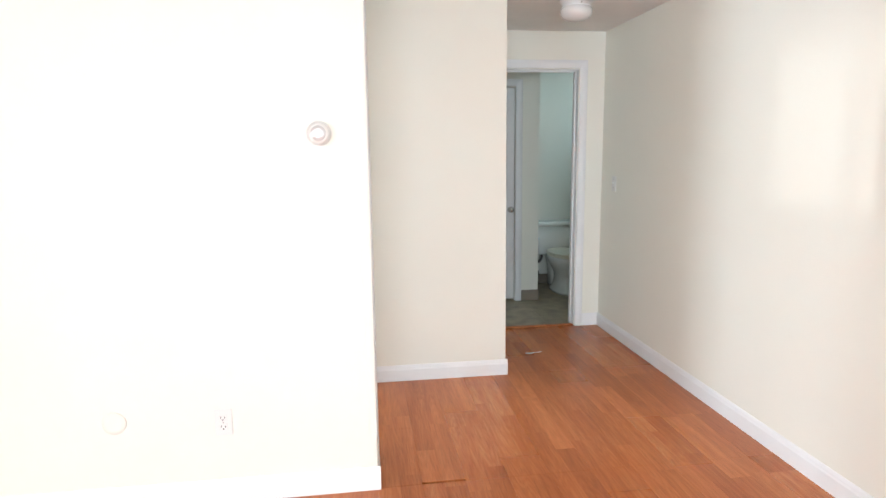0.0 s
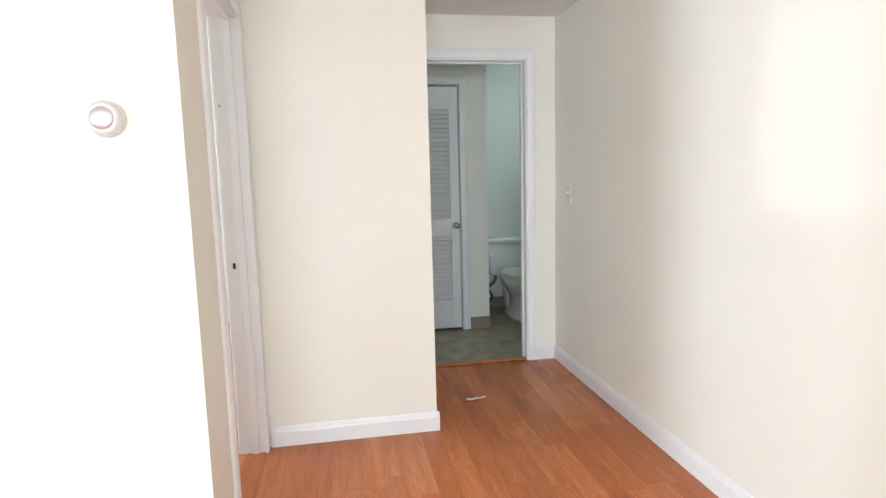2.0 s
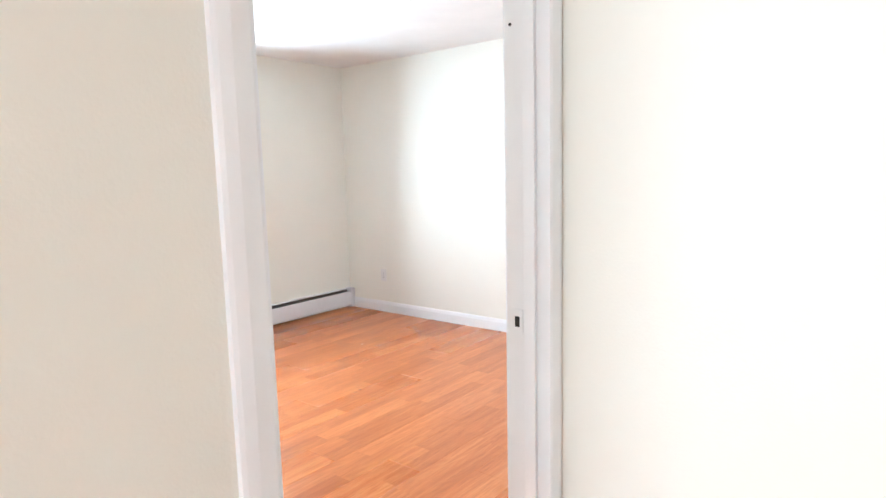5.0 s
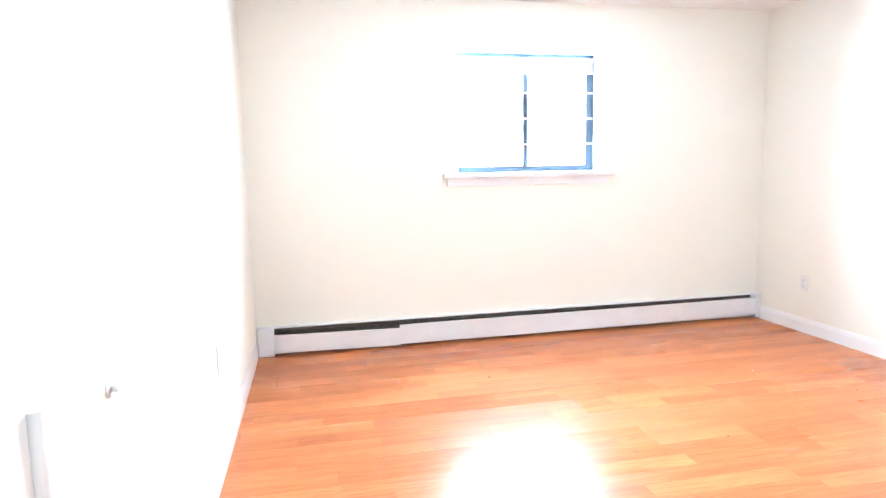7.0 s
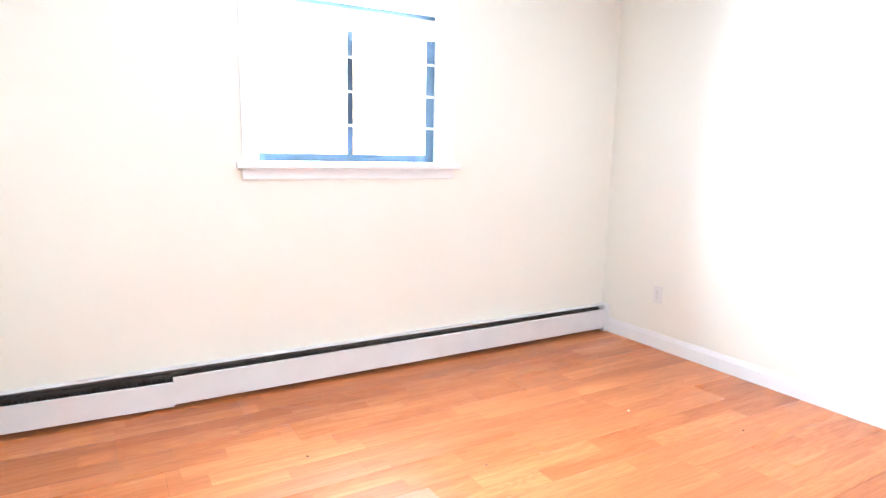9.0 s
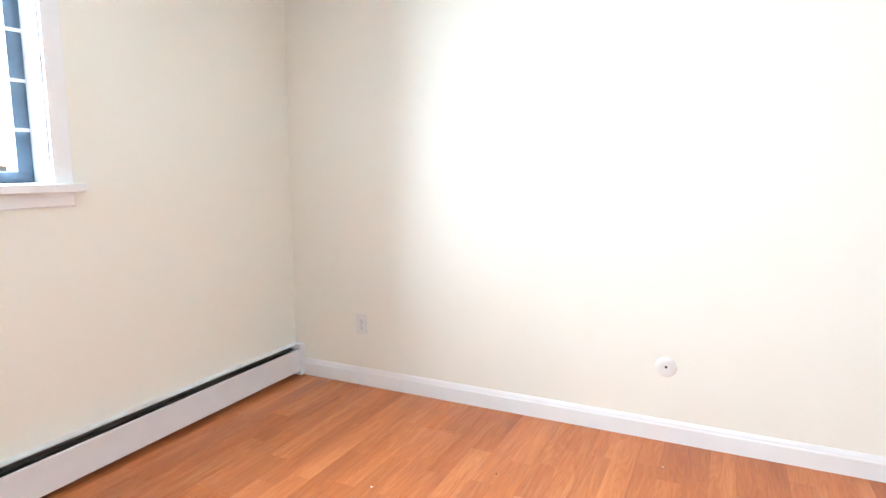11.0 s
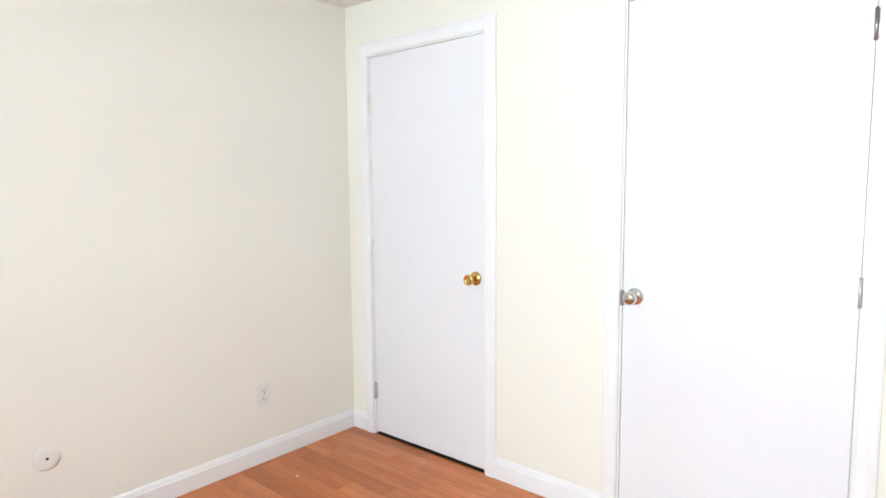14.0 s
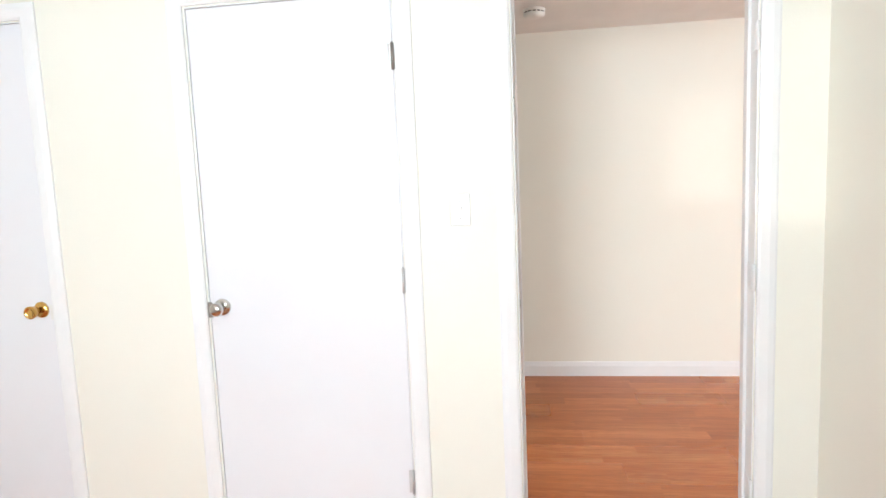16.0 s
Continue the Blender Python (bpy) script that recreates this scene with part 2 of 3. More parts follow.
structure("wall_long", boxes(((XR, YS, 0), (XR + T, YB + T, H))), M_WALL, "long cream painted wall with a sun patch", "wall")
structure("wall_north", boxes(((XO, YN, 0), (0, YN + T, H))), M_WALL, "plain cream painted bedroom wall", "wall")
LW = (-2.45, -0.75, 0.7, 2.0)   # living room's west window
SA, SB = -1.9, 1.1   # living room's wide south window
structure("wall_west", boxes(
    ((XO, YL, 0), (XW, WA, H)), ((XO, WB, 0), (XW, YN, H)), ((XO, WA, 0), (XW, WB, WZ0)), ((XO, WA, WZ1), (XW, WB, H)),
    ((XO, LW[1], 0), (XW, YL, H)), ((XO, YS, 0), (XW, LW[0], H)), ((XO, LW[0], 0), (XW, LW[1], LW[2])), ((XO, LW[0], LW[3]), (XW, LW[1], H))),
    M_WALL, "cream painted outer wall with a window", "wall")
structure("wall_south", boxes(((XO, YS - T, 0), (SA, YS, H)), ((SB, YS - T, 0), (XR + T, YS, H)), ((SA, YS - T, 0), (SB, YS, 0.6)), ((SA, YS - T, 2.1), (SB, YS, H))),
          M_WALL, "cream painted outer wall with a wide window", "wall")
structure("closet_wall", boxes(((0.0, YN, 0), (XP, YN + T, H)), ((XP - .1, YB + T, 0), (XP, YN, H))), M_WALL, "closet back wall", "wall")
structure("ceiling", boxes(((XO, YS - T, H), (XR + 1.3, YN + T, H + .12))), M_CEIL, "textured off-white plaster ceiling", "ceiling")

# ---- bathroom shell ----
YC = 6.17            # wall of the louvred closet
XC = 1.62            # its corner beside the toilet
YT = 6.88             # wall behind the toilet
structure("bathroom_closet_wall", boxes(((XP, YC, 0), (.95, YC + .1, H)), ((.95, YC, 1.99), (1.39, YC + .1, H)), ((1.39, YC, 0), (XC, YC + .1, H)), ((XC - .1, YC + .1, 0), (XC, YT, H))), M_BATHWALL,
          "pale painted bathroom wall around a louvred door", "wall")
structure("bathroom_back_wall", boxes(((XP, YT, 0), (2.9, YT + .1, H))), M_BATHWALL, "pale bathroom wall behind the toilet", "wall")
structure("bathroom_window_wall", boxes(((2.8, YB + T, 0), (2.9, 6.28, H)), ((2.8, 6.82, 0), (2.9, YT, H)), ((2.8, 6.28, 0), (2.9, 6.82, 1.4)), ((2.8, 6.28, 2.1), (2.9, 6.82, H))), M_BATHWALL,
          "bathroom outer wall with a small window", "wall")
structure("bathroom_front_wall", boxes(((XR, YB + T, 0), (2.8, YB + T + .1, H))), M_BATHWALL, "pale bathroom wall", "wall")
cove = structure("baseboard_bathroom", boxes(((1.457, YC - .008, 0), (XC + .004, YC, .1)), ((XC, YC - .004, 0), (XC + .008, YT - .008, .1)), ((XC + .008, YT - .008, 0), (2.8, YT, .1)), bevel=.002), M_COVE,
                 "brown vinyl cove base", "baseboard")


# ---- trim ----
def baseboard(runs):
    """runs: (x0, y0, x1, y1, nx, ny), the wall's foot and the way into the room."""
    bm = bmesh.new()
    for x0, y0, x1, y1, nx, ny in runs:
        prof = [(0, 0), (.013, 0), (.013, .072), (.010, .081), (.009, .088), (.004, .100), (0, .100)]
        rows = []
        for x, y in ((x0, y0), (x1, y1)):
            rows.append([bm.verts.new((x + nx * d, y + ny * d, z)) for d, z in prof])
        for k in range(len(prof)):
            j = (k + 1) % len(prof)
            bm.faces.new((rows[0][k], rows[0][j], rows[1][j], rows[1][k]))
        bm.faces.new(rows[0])
        bm.faces.new(rows[1][::-1])
    bmesh.ops.recalc_face_normals(bm, faces=bm.faces)
    return bm


CW = 0.065           # casing width
structure("baseboard_living", baseboard([
    (XW, Y1, 0.013, Y1, 0, -1), (0, Y1, 0, OA - CW, 1, 0), (0.02, YP, XP + .013, YP, 0, -1), (XP, YP, XP, YB, 1, 0),
    (BB + CW, YB, XR, YB, 0, -1), (XR, YB, XR, YS, -1, 0)]), M_TRIM, "white painted wooden baseboard", "baseboard")
structure("baseboard_bedroom", baseboard([
    (XW + .07, YN, XD, YN, 0, -1), (XD, YN, XD, C1B + CW, -1, 0), (XD, C1A - CW, XD, C2B + CW, -1, 0), (XD, C2A - CW, XD, OB + CW, -1, 0),
    (XW + .07, YL, XD, YL, 0, 1), (XD, YL, XD, OA - CW, -1, 0)]), M_TRIM, "white painted wooden baseboard with small dents", "baseboard")


def casing_bm(face, a, b, head, out, axis):
    """Three mitred mouldings round an opening, on the plane face; out: way off the wall."""
    bm = bmesh.new()
    prof = [(0.004, 0), (0.004, .010), (.012, .014), (.040, .016), (.058, .013), (CW, .010), (CW, 0)]

    def place(u, z, d):
        return (face + out * d, u, z) if axis == 'y' else (u, face + out * d, z)
    cols = []
    for u0, s, z in ((a, -1, 0), (a, -1, head), (b, 1, head), (b, 1, 0)):
        cols.append([bm.verts.new(place(u0 + s * w, z + (w if z else 0), d)) for w, d in prof])
    for p, q in zip(cols, cols[1:]):
        for k in range(len(prof)):
            j = (k + 1) % len(prof)
            bm.faces.new((p[k], p[j], q[j], q[k]))
    bm.faces.new(cols[0])
    bm.faces.new(cols[-1][::-1])
    bmesh.ops.recalc_face_normals(bm, faces=bm.faces)
    return bm


def jamb_bm(lo, hi, a, b, head, axis, stop):
    """Lining of an opening with a door stop; the wall runs from lo to hi across its thickness."""
    bm = bmesh.new()
    th = .004

    def bx(p0, p1, q0, q1, z0, z1):
        if axis == 'y':
            add_box(bm, (p0, q0, z0), (p1, q1, z1), .0015)
        else:
            add_box(bm, (q0, p0, z0), (q1, p1, z1), .0015)
    bx(lo - .002, hi + .002, a, a + th, 0, head - th)
    bx(lo - .002, hi + .002, b - th, b, 0, head - th)
    bx(lo - .002, hi + .002, a, b, head - th, head)
    s0, s1 = stop
    bx(s0, s1, a + th, a + th + .012, 0, head - th - .012)
    bx(s0, s1, b - th - .012, b - th, 0, head - th - .012)
    bx(s0, s1, a + th, b - th, head - th - .012, head - th)
    return bm


structure("trim_bedroom_door_hall_side", casing_bm(0, OA, OB - .017, HEAD, 1, 'y'), M_TRIM, "white moulded door casing", "door casing")
structure("trim_bedroom_door", casing_bm(XD, OA, OB, HEAD, -1, 'y'), M_TRIM, "white moulded door casing", "door casing")
structure("trim_bedroom_jamb", jamb_bm(XD, 0, OA, OB, HEAD, 'y', (-.062, -.03)), M_TRIM, "white door jamb with chipped paint", "door jamb")
structure("trim_closet_door", casing_bm(XD, C2A, C2B, HEAD, -1, 'y'), M_TRIM, "white moulded door casing", "door casing")
structure("trim_closet_jamb", jamb_bm(XD, 0, C2A, C2B, HEAD, 'y', (-.07, -.04)), M_TRIM, "white closet door jamb", "door jamb")
structure("trim_corner_closet_door", casing_bm(XD, C1A, C1B, HEAD, -1, 'y'), M_TRIM, "white moulded door casing", "door casing")
structure("trim_corner_closet_jamb", jamb_bm(XD, 0, C1A, C1B, HEAD, 'y', (-.07, -.04)), M_TRIM, "white closet door jamb", "door jamb")
structure("trim_bathroom_door", casing_bm(YB, BA, BB, HEAD, -1, 'x'), M_TRIM, "white moulded door casing", "door casing")
structure("trim_bathroom_jamb", jamb_bm(YB, YB + T, BA, BB, HEAD, 'x', (YB + .05, YB + .08)), M_TRIM, "white bathroom door jamb", "door jamb")
structure("trim_louvre_door", casing_bm(YC, .95, 1.39, 1.99, -1, 'x'), M_LOUVRE, "pale door casing of the louvred closet", "door casing")
structure("threshold_bathroom", boxes(((BA + .004, YB - .012, .004), (BB - .004, YB + .03, .014)), bevel=.004), M_FLOOR, "reddish wooden threshold strip", "threshold")


# ---- doors ----
def knob_parts(door, x, y, z, out, material, rose_mat, style):
    """A knob on a rose at the door's face; out is the way off the face along x."""
    s = out
    rose = part("rose", lathe([(.0325, 0), (.0325, s * .003), (.029, s * .007), (.018, s * .011), (.012, s * .012)], 'x', 28, (x, y, z)), rose_mat, door)
    if style == "tapered":
        prof = [(.011, s * .012), (.011, s * .022), (.017, s * .028), (.021, s * .036), (.0245, s * .052), (.0255, s * .060), (.0235, s * .063), (.019, s * .0635), (.018, s * .061), (.006, s * .060)]
    else:
        prof = [(.011, s * .012), (.010, s * .024), (.016, s * .030), (.024, s * .038), (.0265, s * .047), (.0255, s * .056), (.020, s * .063), (.012, s * .066), (.004, s * .0665)]
    part("knob", lathe(prof, 'x', 28, (x, y, z)), material, door)
    return rose


def hinge_bm(x, y, z, out):
    bm = lathe([(.0055, -.045), (.0055, .045)], 'z', 12, (x + out * .006, y, z))
    for k in (-.047, .046):
        b2 = lathe([(.0035, 0), (.004, .002), (.0015, .004)], 'z', 12, (x + out * .006, y, z + k))
        me = bpy.data.meshes.new("tmp")
        b2.to_mesh(me)
        b2.free()
        bm.from_mesh(me)
        bpy.data.meshes.remove(me)
    add_box(bm, (x - out * .001, y - .016, z - .044), (x + out * .0015, y + .016, z + .044))
    return bm


def closet_door(label, a, b, hinge_high, knob_mat, rose_mat, hinge_mats, knob_style, hinge_z):
    """A flush closet door shut in its opening a..b of the door wall."""
    ob = thing("closet_door", label, "door")
    part("slab", boxes(((XD + .002, a + .0055, .016), (XD + .037, b - .0055, HEAD - .006)), bevel=.002), M_DOOR, ob)
    hy = b - .005 if hinge_high else a + .005
    ky = a + .054 if hinge_high else b - .054
    for z, hm in zip(hinge_z, hinge_mats):
        part("hinge", hinge_bm(XD, hy, z, -1), hm, ob)
    knob_parts(ob, XD + .002, ky, .925, -1, knob_mat, rose_mat, knob_style)
    ly = a + .003 if hinge_high else b - .003
    part("strike_plate", boxes(((XD - .003, ly - .010, .885), (XD + .0, ly + .010, .945)), bevel=.001), hinge_mats[0], ob)
    return ob


closet_door("flush white closet door with a tapered brass knob", C1A, C1B, True, M_BRASS, M_BRASS, (M_PLASTIC, M_PLASTIC, M_SILVER), "tapered", (1.785, 1.032, .245))
closet_door("flush white closet door with a clear chrome knob", C2A, C2B, False, M_CHROME, M_CHROME, (M_STEEL, M_SILVER, M_SILVER), "round", (1.805, 1.014, .245))

# the bedroom doorway has lost its door: hinge leaves painted over, and a knob bumper on the wall
for z in (1.79, 1.0, .24):
    hg = tagged(mesh_object("hinge_leaf", boxes(((-.098, OA + .004, z - .045), (-.062, OA + .0065, z + .045)), bevel=.001), M_TRIM), "painted-over hinge leaf on the empty door jamb", "hinge", "empty hinge leaves")
    part("knuckle", lathe([(.006, -.045), (.006, .045)], 'z', 12, (XD - .006, OA + .006, z)), M_TRIM, hg)
bp = thing("wall_bumper", "small white door knob bumper on the wall", "door stop", (-.93, YL, .785))
part("base", lathe([(.018, 0), (.018, .003), (.014, .006)], 'y', 24), M_PLASTIC, bp)
part("stud", lathe([(.006, .005), (.006, .011), (.008, .013), (.008, .018), (.005, .020)], 'y', 16), M_PLASTIC, bp)
strike = tagged(mesh_object("strike_plate", boxes(((-.10, OB - .0065, .89), (-.07, OB - .0045, .95))), M_TRIM), "painted strike plate on the door jamb", "strike plate")
part("latch_hole", boxes(((-.092, OB - .0075, .905), (-.079, OB - .0066, .932))), M_DARK, strike, "dark latch hole")
tagged(mesh_object("screw_hole", lathe([(.004, -.0015), (.004, 0)], 'y', 10, (-.10, OB - .0045, 1.642)), M_DARK), "small dark screw hole in the jamb", "screw hole")

# louvred closet door in the bathroom
lv = thing("louvred_door", "pale painted louvred closet door, shut", "door", (0, YC, 0))
LA, LB, LH = .956, 1.384, 1.98
part("stile", boxes(((LA, .002, .02), (LA + .055, .034, LH)), bevel=.003), M_LOUVRE, lv)
part("stile", boxes(((LB - .075, .002, .02), (LB, .034, LH)), bevel=.003), M_LOUVRE, lv)
for z0, z1 in ((.02, .26), (.79, .93), (1.80, LH)):
    part("rail", boxes(((LA + .055, .003, z0), (LB - .075, .033, z1)), bevel=.003), M_LOUVRE, lv)
slat_me = None
for z0, z1 in ((.26, .79), (.93, 1.80)):
    count = int((z1 - z0) / .036)
    for k in range(count):
        z = z0 + (k + .5) * (z1 - z0) / count
        if slat_me is None:
            bm = boxes(((LA + .053, -.0185, -.0035), (LB - .073, .0185, .0035)), bevel=.002)
            ob = part("slat", bm, M_LOUVRE, lv)
            slat_me = ob.data
        else:
            ob = new("slat", slat_me)
            ob.parent = lv
        ob.matrix_basis = pose(0, .018, z, 62, 0, 0)
knob_bm = lathe([(.028, 0), (.028, -.004), (.012, -.009), (.010, -.022), (.022, -.032), (.025, -.044), (.018, -.056), (.004, -.058)], 'y', 24, (LB - .036, .002, .875))
part("knob", knob_bm, M_CHROME, lv, "chrome knob")


# ---- bedroom window ----
win = tagged(thing("window_1", "slate-framed sliding window with white muntins and white sill", "window"), kind="structure")
part("lining", boxes(((-3.90, WA - .0, WZ1 - .012), (XW + .002, WB, WZ1)), ((-3.90, WA, WZ0), (XW + .002, WA + .012, WZ1 - .012)), ((-3.90, WB - .012, WZ0), (XW + .002, WB, WZ1 - .012)), bevel=.001), M_TRIM, win)
cz = WZ0 - .005
part("casing", boxes(((XW, WA - .07, cz), (XW + .014, WA + .004, WZ1 + .07)), ((XW, WB - .004, cz), (XW + .014, WB + .07, WZ1 + .07)), ((XW, WA + .004, WZ1 - .004), (XW + .014, WB - .004, WZ1 + .07)), bevel=.003), M_TRIM, win)
part("window_sill", boxes(((-3.86, WA + .012, WZ0 - .004), (XW + .004, WB - .012, WZ0 + .004)), ((XW + .002, WA - .10, WZ0 - .03), (XW + .045, WB + .10, WZ0 + .002)), bevel=.004), M_TRIM, win)
part("apron", boxes(((XW, WA - .07, WZ0 - .085), (XW + .013, WB + .07, WZ0 - .03)), bevel=.003), M_TRIM, win)
fx0, fx1 = -3.86, -3.79
fr = part("window_frame", boxes(((fx0, WA + .012, WZ0 + .004), (fx1, WB - .012, WZ0 + .045)), ((fx0, WA + .012, WZ1 - .04), (fx1, WB - .012, WZ1 - .012)),
          ((fx0, WB - .068, WZ0 + .035), (fx1, WB - .012, WZ1 - .04)), ((fx0, WA + .012, WZ0 + .035), (fx1, WA + .03, WZ1 - .04)), bevel=.002), M_FRAME, win)
ym = (WA + WB) / 2
part("meeting_stile", boxes(((fx0 + .01, ym - .018, WZ0 + .035), (fx1 - .005, ym + .018, WZ1 - .04)), bevel=.002), M_FRAME, win)
for y0, y1, dx in ((WA + .03, ym - .018, 0), (ym + .018, WB - .068, .012)):
    p = part("pane", boxes(((fx0 + .02 + dx, y0, WZ0 + .035), (fx0 + .024 + dx, y1, WZ1 - .04))), M_PANE, win)
    p.visible_shadow = False
for k in (1, 2, 3):
    z = WZ0 + .02 + k * (WZ1 - WZ0 - .12) / 4
    part("muntin", boxes(((fx1 - .001, WA + .02, z - .006), (fx1 + .006, WB - .014, z + .006)), bevel=.0015), M_TRIM, win)

# mini blind drawn up under the window head
bl = thing("window_blind", "white mini blind drawn up under the window head", "blind", (-3.752, 0, -.019))
part("headrail", boxes(((-.014, WA + .022, WZ1 - .052), (.014, WB - .022, WZ1 - .026)), bevel=.002), M_TRIM, bl)
for k in range(14):
    z = WZ1 - .056 - k * .0045
    part("slat", boxes(((-.0125, WA + .026, z - .0009), (.0125, WB - .026 - .004 * (k % 3), z + .0009)), bevel=.0004), M_PLASTIC, bl)
part("bottom_rail", boxes(((-.012, WA + .026, WZ1 - .130), (.012, WB - .026, WZ1 - .119)), bevel=.003), M_TRIM, bl)
for y in (WA + .18, WB - .18):
    part("ladder_cord", tube([(.0135, y, WZ1 - .05), (.0137, y, WZ1 - .12)], .0012, 6), M_PLASTIC, bl)

# living room windows, behind the camera
w2 = tagged(thing("window_2", "white framed living room window", "window"), kind="structure")
part("window_frame", boxes(((-3.88, LW[0], LW[2]), (-3.82, LW[0] + .05, LW[3])), ((-3.88, LW[1] - .05, LW[2]), (-3.82, LW[1], LW[3])), ((-3.88, LW[0], LW[2]), (-3.82, LW[1], LW[2] + .05)),
     ((-3.88, LW[0], LW[3] - .05), (-3.82, LW[1], LW[3])), ((-3.88, -1.63, LW[2]), (-3.82, -1.57, LW[3]))), M_TRIM, w2)
w3 = tagged(thing("window_3", "white framed wide living room window", "window"), kind="structure")
part("window_frame", boxes(((SA, YS - .1, .6), (SA + .05, YS - .04, 2.1)), ((SB - .05, YS - .1, .6), (SB, YS - .04, 2.1)), ((SA + .05, YS - .1, .6), (SB - .05, YS - .04, .65)), ((SA + .05, YS - .1, 2.05), (SB - .05, YS - .04, 2.1)),
     ((-.43, YS - .1, .65), (-.37, YS - .04, 2.05))), M_TRIM, w3)

# ---- baseboard heater ----
ht = thing("baseboard_heater", "white enamel baseboard heater with a loose front panel", "heater", (XW, 0, 0))
HA, HB = YL + .014, YN - .002
part("back_plate", boxes(((.0, HA, .02), (.004, HB, .185)), ((.0, HA, .181), (.034, HB, .188)), bevel=.001), M_HEAT, ht)
part("end_cap", boxes(((.0, HA, .004), (.068, HA + .10, .19)), bevel=.003), M_HEAT, ht)
part("end_cap", boxes(((.0, HB - .045, .004), (.068, HB, .19)), bevel=.003), M_HEAT, ht)


def panel_bm(y0, y1, z0a, z0b, h, x):
    bm = boxes(((x - .004, y0, 0), (x, y1, h)), ((x - .016, y0, h - .004), (x - .004, y1, h)), bevel=.0012)
    for v in bm.verts:
        v.co.z += z0a + (z0b - z0a) * (v.co.y - y0) / (y1 - y0)
    return bm


HJ = 4.19
part("front_panel", panel_bm(HA + .10, HJ, .026, .012, .118, .070), M_HEAT, ht, "shorter sagging front panel")
part("front_panel", panel_bm(HJ, 5.62, .020, .024, .132, .066), M_HEAT, ht)
part("front_panel", panel_bm(5.62, HB - .045, .024, .030, .131, .064), M_HEAT, ht)
part("damper", boxes(((.012, HJ - .8, .158), (.030, HB - .05, .161))), M_FIN, ht, "dark damper blade")
part("pipe", tube([(.03, HA + .05, .09), (.03, HB - .02, .09)], .011), M_COPPER, ht, "copper water pipe")
fin_bm = bmesh.new()
for k in range(170):
    y = HA + .16 + k * .0205
    if y < HB - .06:
        add_box(fin_bm, (.008, y, .05), (.056, y + .0012, .14))
tagged(part("fin_block", fin_bm, M_FIN, ht, "row of dark heating fins"), kind="stuff")
# dark plate added behind the fins; its colour stands in for inner shade
part("inner_shadow_plate", boxes(((.005, HA + .1, .025), (.008, HB - .05, .178))), M_FIN, ht)


# ---- electrical fittings ----
def outlet(x, y, z, turn, label, bits=M_DARK):
    """Duplex outlet whose face looks along -y before the turn."""
    ob = thing("electrical_outlet", label, "outlet", (x, y, z), turn, "wall outlets")
    part("plate", boxes(((-.035, -.006, -.057), (.035, 0, .057)), bevel=.003), M_PLASTIC, ob)
    for s in (-1, 1):
        rc = part("receptacle", boxes(((-.0165, -.0085, s * .0195 - .0145), (.0165, -.005, s * .0195 + .0145)), bevel=.0015), M_PLASTIC, ob)
        part("slot", boxes(((-.009, -.0089, s * .0195 - .002), (-.0065, -.0084, s * .0195 + .0075))), bits, rc)
        part("slot", boxes(((.0065, -.0089, s * .0195 - .002), (.009, -.0084, s * .0195 + .006))), bits, rc)
        part("slot", boxes(((-.0025, -.0089, s * .0195 - .010), (.0025, -.0084, s * .0195 - .005))), bits, rc)
    part("screw", lathe([(.003, -.0068), (.003, -.006)], 'y', 10), M_STEEL, ob)
    return ob


def light_switch(x, y, z, turn, label):
    ob = thing("light_switch", label, "light switch", (x, y, z), turn, "wall switches")
    part("plate", boxes(((-.035, -.006, -.057), (.035, 0, .057)), bevel=.003), M_PLASTIC, ob)
    part("toggle", boxes(((-.005, -.016, -.004), (.005, -.006, .012)), bevel=.0015), M_PLASTIC, ob)
    part("collar", boxes(((-.007, -.0075, -.014), (.007, -.0055, .014)), bevel=.0008), M_TRIM, ob)
    for s in (-1, 1):
        part("screw", lathe([(.003, -.0072), (.003, -.006)], 'y', 10, (0, 0, s * .03)), M_STEEL, ob)
    return ob


outlet(-.612, Y1, .348, 0, "white duplex outlet low on the thermostat wall")
outlet(-3.229, YN, .351, 0, "white duplex outlet near the heater corner", M_FIN)
outlet(-.697, YN, .339, 0, "white duplex outlet near the corner closet", M_FIN)
outlet(-2.19, YL, .45, 180, "white duplex outlet on the side wall", M_FIN)
light_switch(XR, 5.03, 1.163, -90, "white toggle switch beside the bathroom doorway")
light_switch(XD, 4.453, 1.263, -90, "white toggle switch between closet and bedroom door")


def round_plate(x, y, z, hole, label):
    ob = thing("round_wall_plate", label, "cover plate", (x, y, z), 0, "round cover plates")
    part("disc", lathe([(.046, 0), (.046, -.003), (.043, -.006), (.025, -.0075), (.005, -.008)], 'y', 36), M_PLASTIC if hole else M_WALL, ob)
    if hole:
        part("cable_hole", lathe([(.0055, -.0088), (.0055, -.0078)], 'y', 12), M_DARK, ob, "dark cable hole")
    return ob


round_plate(-1.025, Y1, .372, False, "round blank cover plate painted like the wall")
round_plate(-1.629, YN, .344, True, "round white cable plate with a dark hole")

# thermostat
th = thing("thermostat", "round white dial thermostat with a silver centre", "thermostat", (-.183, Y1, 1.49))
part("base_ring", lathe([(.047, 0), (.047, -.008), (.044, -.011), (.0445, -.014)], 'y', 40), M_PLASTIC, th)
part("dial_ring", lathe([(.043, -.011), (.0425, -.030), (.040, -.033), (.0395, -.036), (.036, -.040), (.030, -.042)], 'y', 40), M_PLASTIC, th)
